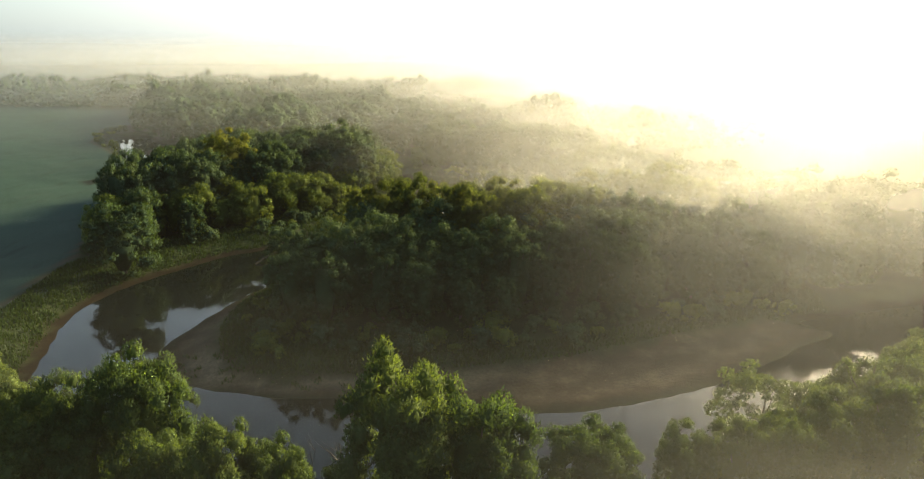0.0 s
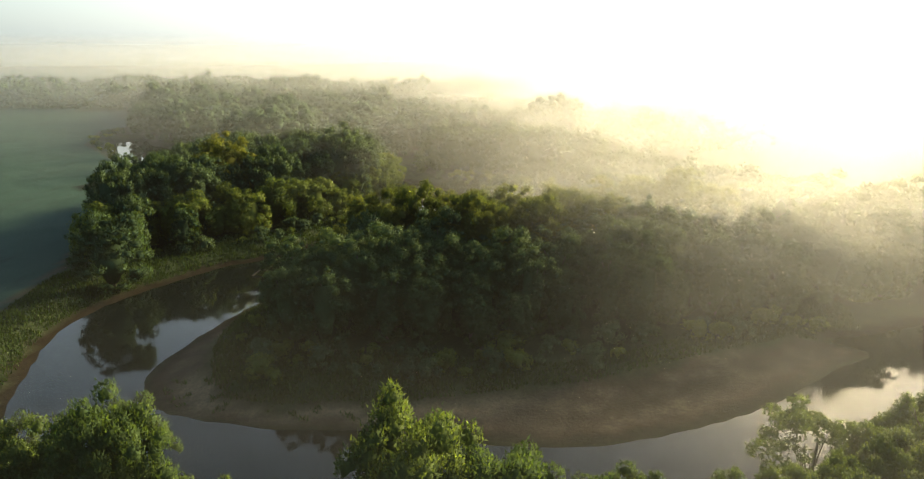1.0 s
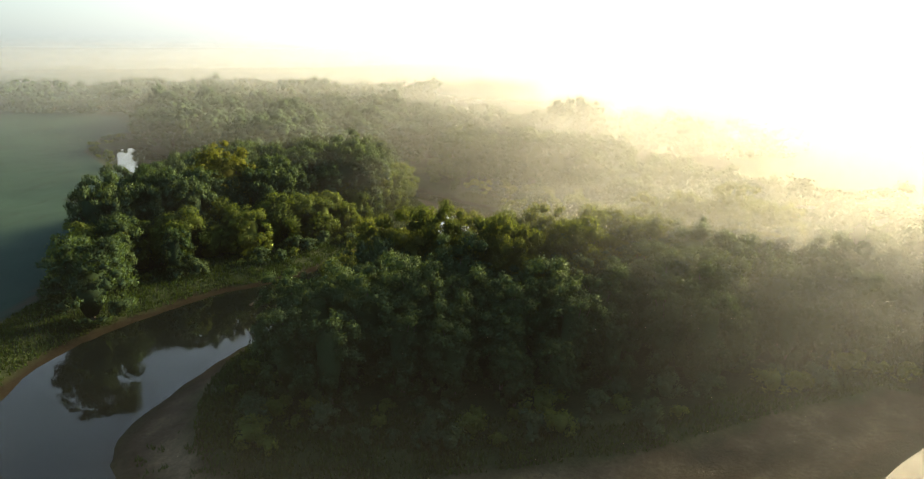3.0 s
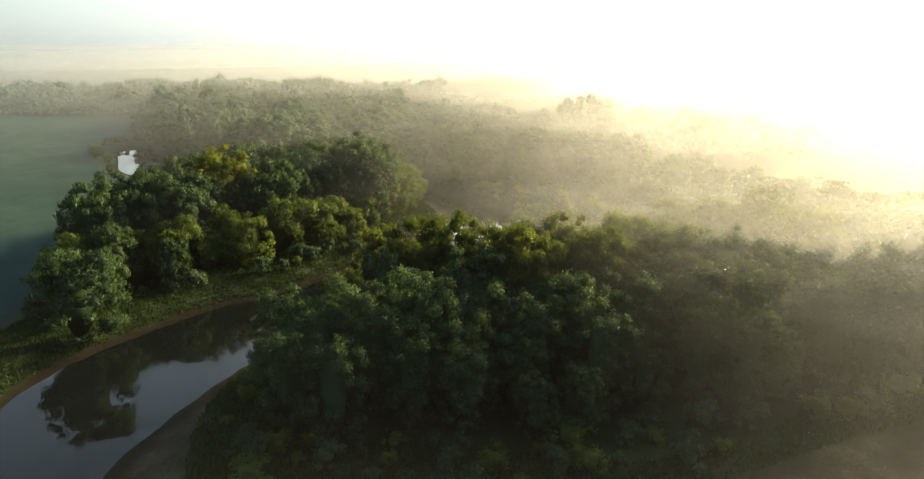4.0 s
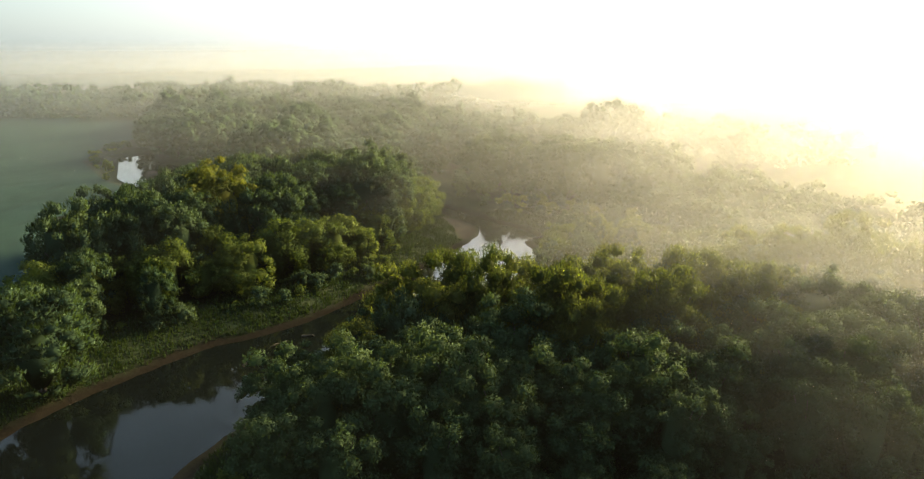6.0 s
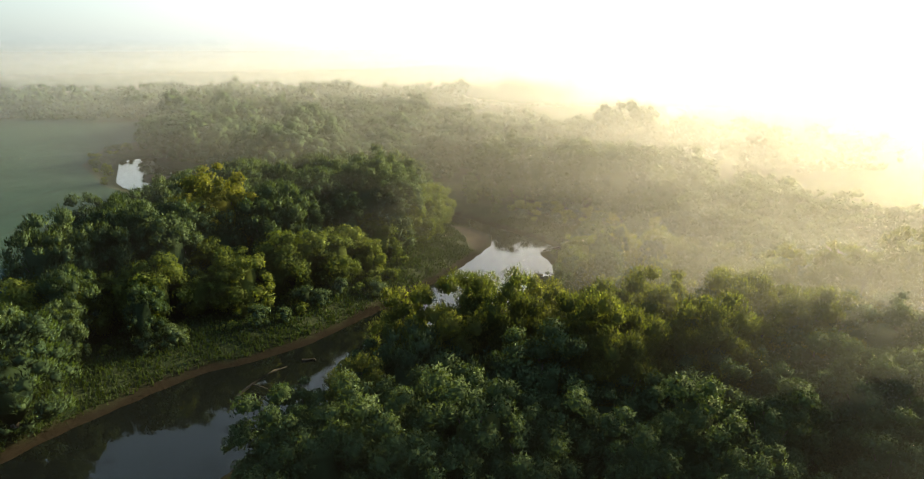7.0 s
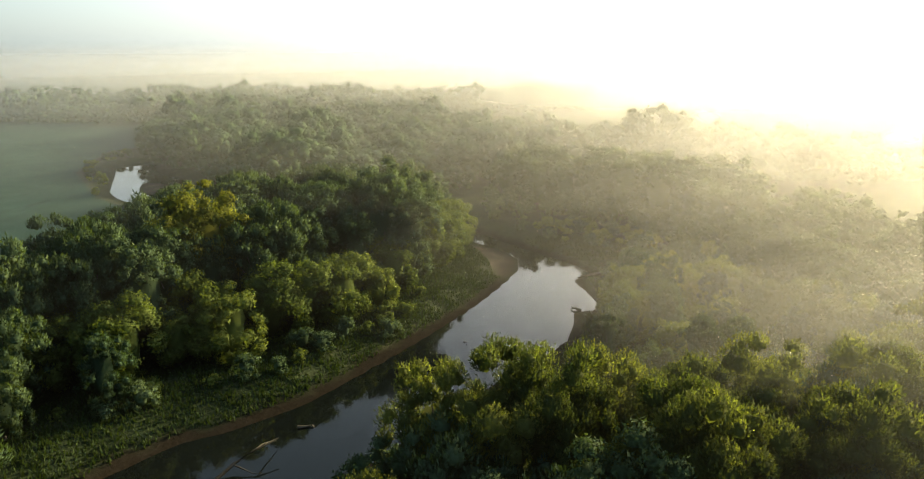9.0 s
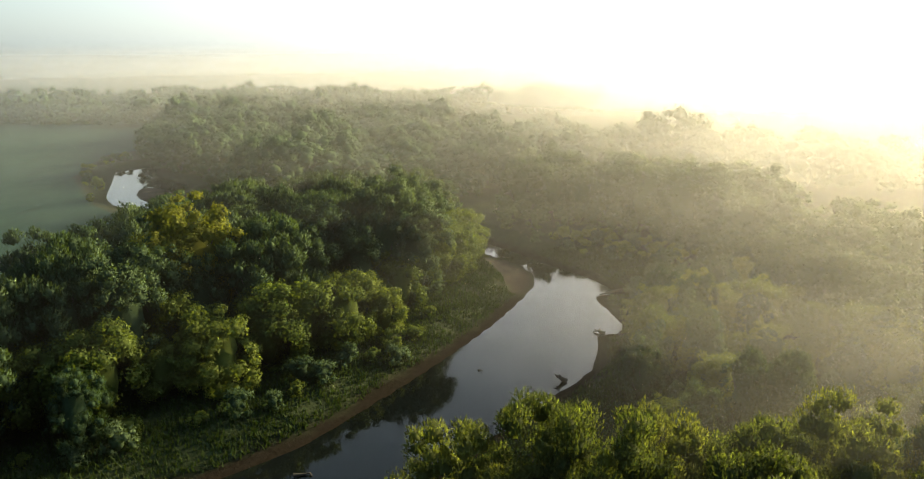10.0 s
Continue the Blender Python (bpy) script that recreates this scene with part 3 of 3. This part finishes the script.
# the tall belt that closes the flats on the sun's side
BELT = [(-16, 274), (4, 262), (20, 244), (30, 228), (37, 205), (42, 182), (52, 160), (70, 152), (78, 158), (62, 190), (52, 222), (42, 246), (24, 268), (-6, 284)]
for x, y in scatter(BELT, 5.2, 1500):
    plant("misty", x, y, rng.uniform(12.5, 17), 1.1)
HOLLOW = [(-16, 248), (4, 246), (20, 236), (24, 222), (34, 226), (20, 246), (4, 260), (-16, 270)]
for x, y in scatter(HOLLOW, 4.6, 900):
    plant("misty", x, y, rng.uniform(4.5, 8.5), 1.2)
BRUSH = [[(-33, 103), (-29, 90), (-22, 86.5), (-8, 86.5), (12, 90), (30, 98), (55, 108), (50, 111), (30, 104), (12, 99), (-8, 96), (-18, 96), (-24, 100), (-29, 110)],
         [(-66, 138), (-60, 147), (-44, 160), (-32, 176), (-22, 202), (-20, 200), (-28, 174), (-40, 158), (-56, 145)], [(2, 176), (6, 172), (14, 206), (8, 208)], [(-10, 238), (4, 222), (22, 218), (50, 232), (40, 238), (4, 244)],
         [(-186, 392), (-174, 376), (-177, 355), (-160, 322), (-143, 288), (-122, 268), (-127, 272), (-150, 300), (-172, 335), (-188, 380)]]
for poly in BRUSH:
    for x, y in scatter(poly, 2.6, 420):
        plant("shrub", x, y, rng.uniform(1.3, 3.0), rng.uniform(0.9, 1.3))


# ---- weeds and grass ----
def weeds(n, seed):
    r = np.random.default_rng(seed)
    x, y = r.uniform(-75, 60, 6 * n), r.uniform(60, 232, 6 * n)
    d = signed(x, y, RIVER)
    clump = np.sin(x * 1.1 + 2 * np.sin(y * 0.7)) * np.sin(y * 1.3 + np.sin(x)) > 0.7          # tufts on the bar
    keep = (d > 1.2 + r.random(len(x))) & (d < 17) & ((bare(x, y) > 0.3) | (clump & (x < -12) & (y < 93))) & (signed(x, y, FIELD) > 1.0)
    keep &= np.sin(x * 0.7 + np.sin(y * 0.5)) * np.sin(y * 0.6) + r.normal(0, 0.5, len(x)) > -0.6
    x, y = x[keep][:n], y[keep][:n]
    z = height(x, y)
    n = len(x)
    s = r.uniform(0.2, 0.75, (n, 1))
    a = r.uniform(0, math.tau, n)
    side = np.stack([np.cos(a), np.sin(a), 0 * a], 1) * s * 0.22
    foot = np.stack([x, y, z - 0.05], 1)
    top = foot + r.normal(0, 0.3, (n, 3)) * s * [1, 1, 0] + np.array([0, 0, 1]) * s
    v = np.stack([foot - side, foot + side, top], 1).reshape(-1, 3)
    tagged(new("bank_weeds", quick_mesh("bank_weeds", v, np.arange(3 * n).reshape(-1, 3), GRASS)),
           "tall green weeds and grass along the river banks", "weeds", kind="stuff")


weeds(110000, 5)


# ---- far woods ----
def far_woods(name, poly, gap, lobes, cards, leaf, tall, seed, label):
    """A wood of rounded crowns, each a clump of leafy lumps, with taller and lower stands."""
    r = np.random.default_rng(seed)
    xs, ys = [p[0] for p in poly], [p[1] for p in poly]
    gx, gy = np.meshgrid(np.arange(min(xs), max(xs), gap), np.arange(min(ys), max(ys), gap))
    x, y = (gx + r.uniform(-0.45, 0.45, gx.shape) * gap).ravel(), (gy + r.uniform(-0.45, 0.45, gy.shape) * gap).ravel()
    ok = inside(x, y, poly)
    x, y = x[ok], y[ok]
    crowns = [crown_mesh(np.random.default_rng(seed + k), 17.0, 1.0, gap * 0.62, lobes, cards, leaf, (0.24, 0.42), 0.2, 0.74) for k in range(6)]
    V, F, N, at = [], [], [], 0
    for i in range(len(x)):
        v, f, n = crowns[r.integers(6)]
        clump = math.sin(x[i] * 0.07 + 2 * math.sin(y[i] * 0.031)) * math.sin(y[i] * 0.055 + 1.5 * math.sin(x[i] * 0.023))
        k, a = r.uniform(*tall) / 17.0 * (0.92 + 0.25 * clump), r.uniform(0, math.tau)
        wide = (0.6 + 0.45 * k) * r.uniform(0.85, 1.25)
        rot = np.array([[math.cos(a), math.sin(a), 0], [-math.sin(a), math.cos(a), 0], [0, 0, 1]])
        V.append(v @ rot * np.array([wide, wide, k]) + np.array([x[i], y[i], 1.7]))
        F.append(f + at)
        N.append(n @ rot)
        at += len(v)
    tagged(new(name, foliage(name, np.concatenate(V), np.concatenate(F), np.concatenate(N), LEAF_FAR)), label, "woods", kind="stuff")


NORTH = [(-26, 292), (-36, 268), (-60, 272), (-95, 282), (-108, 291), (-112, 308), (-118, 325), (-130, 334), (-146, 346), (-152, 360), (-156, 375), (-172, 379), (-186, 406), (-195, 455), (-235, 535),
         (-110, 560), (-40, 450), (20, 392), (60, 345), (130, 320), (120, 296), (60, 300), (10, 306)]
far_woods("far_woods", NORTH, 11.0, 26, 640, 0.6, (11, 20), 100, "misty green woods beyond the river bend")
BEYOND = [(-420, 560), (-240, 545), (-80, 600), (60, 640), (60, 760), (-620, 900), (-620, 620)]
far_woods("distant_woods", BEYOND, 14, 9, 60, 1.4, (13, 21), 200, "distant woods fading into the mist")


# ---- dead wood ----
def dead_branch(r, start, way, length, thick, depth):
    """A forked bare branch as a list of tubes."""
    pts, p, d = [Vector(start)], Vector(start), Vector(way).normalized()
    for _ in range(3):
        d = (d + Vector(r.normal(0, 0.16, 3))).normalized()
        p = p + d * length / 3
        pts.append(p.copy())
    pieces = [tube(pts, [thick, thick * 0.8, thick * 0.55, thick * 0.2], 5)]
    if depth:
        for _ in range(int(r.integers(2, 4))):
            k = int(r.integers(1, 4))
            side = (d + Vector(r.normal(0, 0.6, 3))).normalized()
            pieces += dead_branch(r, pts[k], side, length * r.uniform(0.4, 0.65), thick * 0.45, depth - 1)
    return pieces


def dead_wood(name, seed, place, way, length, thick, depth, label, category):
    r = np.random.default_rng(seed)
    v, f = join(dead_branch(r, (0, 0, 0), way, length, thick, depth))
    ob = new(name, quick_mesh(name, [tuple(q) for q in v], f, BARK if name == "tall_snag" else DARK_WOOD, True))
    ob.location = place
    tagged(ob, label, category)


dead_wood("snag", 1, (-9.5, 54, 1.6), (0.05, 0, 1), 6.5, 0.16, 2, "bare grey dead tree standing among the bank trees", "dead tree")
dead_wood("snag", 2, (-11, 53.5, 1.6), (-0.25, 0, 1), 5.5, 0.12, 2, "thin leaning dead tree among the bank trees", "dead tree")
dead_wood("tall_snag", 3, (38.4, 65.6, 1.6), (-0.08, 0.05, 1), 12.6, 0.2, 3, "bare dead tree with fine twigs on the near bank", "dead tree")
dead_wood("driftwood_log", 4, (-40.5, 136.5, 0.05), (0.6, 0.8, 0.0), 7.5, 0.22, 1, "dark waterlogged log lying in the river", "log")
dead_wood("driftwood_log", 5, (-35.2, 147.5, 0.05), (0.8, 0.3, 0.05), 1.6, 0.25, 1, "short dark log end showing above the water", "log")
dead_wood("driftwood_log", 6, (-18, 173.5, 0.05), (1, 0.25, 0.0), 2.4, 0.14, 1, "small dark log drifting in the river", "log")
dead_wood("fallen_tree", 7, (7.5, 207.5, 0.7), (-1, -0.25, 0.0), 8.0, 0.25, 3, "fallen bare tree reaching from the bank into the water", "fallen tree")
dead_wood("root_wad", 8, (-6.6, 170.6, 0.0), (-0.3, 0.1, 0.6), 1.3, 0.45, 2, "dark tangled root wad at the bank's edge", "root wad")
dead_wood("root_wad", 9, (0.4, 187.5, 0.0), (-0.6, 0.1, 0.5), 1.2, 0.4, 2, "dark root wad on a small point of the bank", "root wad")
for x, y, h in ((-150, 309, 4.5), (-137, 282.5, 2.6)):
    plant("willow", x, y, h)


# ---- mist ----
def mist_sheet(y, x0, x1, top, thin, thick, span, wispy, low, arc):
    """One bank of mist across the view: thin on the field side, thick on the sun's side, where the extra density also
    stands in for the sun's glow; clear near the ground, so that it thickens with distance.
    """
    nx, nz = 56, 16
    X, Z = np.meshgrid(np.linspace(x0, x1, nx), np.linspace(0.4, top, nz))
    amount = thin + (thick - thin) * smooth(*span, X)
    amount = amount * smooth(*low, Z) * smooth(top, 0.25 * top, Z) * smooth(x1 + 1, x1 - 0.1 * (x1 - x0), X) * smooth(x0, x0 + 30, X)
    bow = 0.02 * y * np.sin(X * min(0.02, 4 / y) + y)
    # bent so that the field side stands edge-on to the sun and stays dimmer
    if arc:
        a = X / y
        PX, PY = -5 + (y + bow - 40) * np.sin(a), 40 + (y + bow - 40) * np.cos(a)
    else:
        PX, PY = X, y + bow
    i = np.arange((nz - 1) * nx).reshape(nz - 1, nx)[:, :-1].ravel()
    me = quick_mesh("mist_bank", np.stack([PX, PY, Z], -1).reshape(-1, 3), np.stack([i, i + 1, i + nx + 1, i + nx], 1), MIST if y < 560 else MIST_FAR_DIM, True)
    point_attribute(me, "mist_amount", amount)
    point_attribute(me, "wispy", 0 * X + wispy)
    tagged(new("mist_bank", me), "thin bank of morning mist drifting over the woods", "mist", "morning mist", "stuff")


# the sheets at 38 and 56 are added veils, lifting dark tones like glare
for y, x0, top, thin, thick, span, low in ((38, -60, 30, 0.018, 0.17, (0, 28), (-10, 8)), (56, -70, 30, 0.030, 0.10, (-4, 36), (2, 18)), (70, -80, 30, 0.010, 0.26, (2, 46), (4, 22)), (92, -100, 32, 0.006, 0.33, (2, 54), (4, 22)),
                                           (108, -80, 34, 0.003, 0.32, (-2, 56), (4, 22)), (121, -60, 34, 0.0, 0.29, (-10, 58), (2, 20)),
                                           (136, -90, 36, 0.0, 0.27, (-20, 58), (0, 20)), (160, -130, 38, 0.012, 0.25, (-50, 70), (0, 20)),
                                           (190, -140, 40, 0.034, 0.23, (-60, 84), (0, 24)), (224, -190, 42, 0.056, 0.23, (-70, 90), (2, 26)),
                                           (246, -150, 44, 0.055, 0.22, (-60, 96), (2, 26))):
    mist_sheet(y, x0, 0.72 * y + 12, top, thin, thick, span, 1.0, low, y > 130)
for y, top, thin, thick in ((272, 46, 0.06, 0.26), (312, 48, 0.065, 0.26), (372, 52, 0.07, 0.26), (440, 56, 0.07, 0.26), (520, 60, 0.11, 0.34),
                            (600, 64, 0.18, 0.6), (720, 66, 0.22, 0.6), (900, 70, 0.30, 0.6), (1200, 75, 0.28, 0.6), (1600, 85, 0.3, 0.65),
                            (2400, 110, 0.4, 0.8), (3400, 140, 0.5, 0.9)):
    mist_sheet(y, -0.95 * y, 0.82 * y, top, thin, thick, (-0.2 * y, 0.36 * y), 0.6 if y < 560 else 0.0, (0, 18) if y < 560 else (0, 12), True)
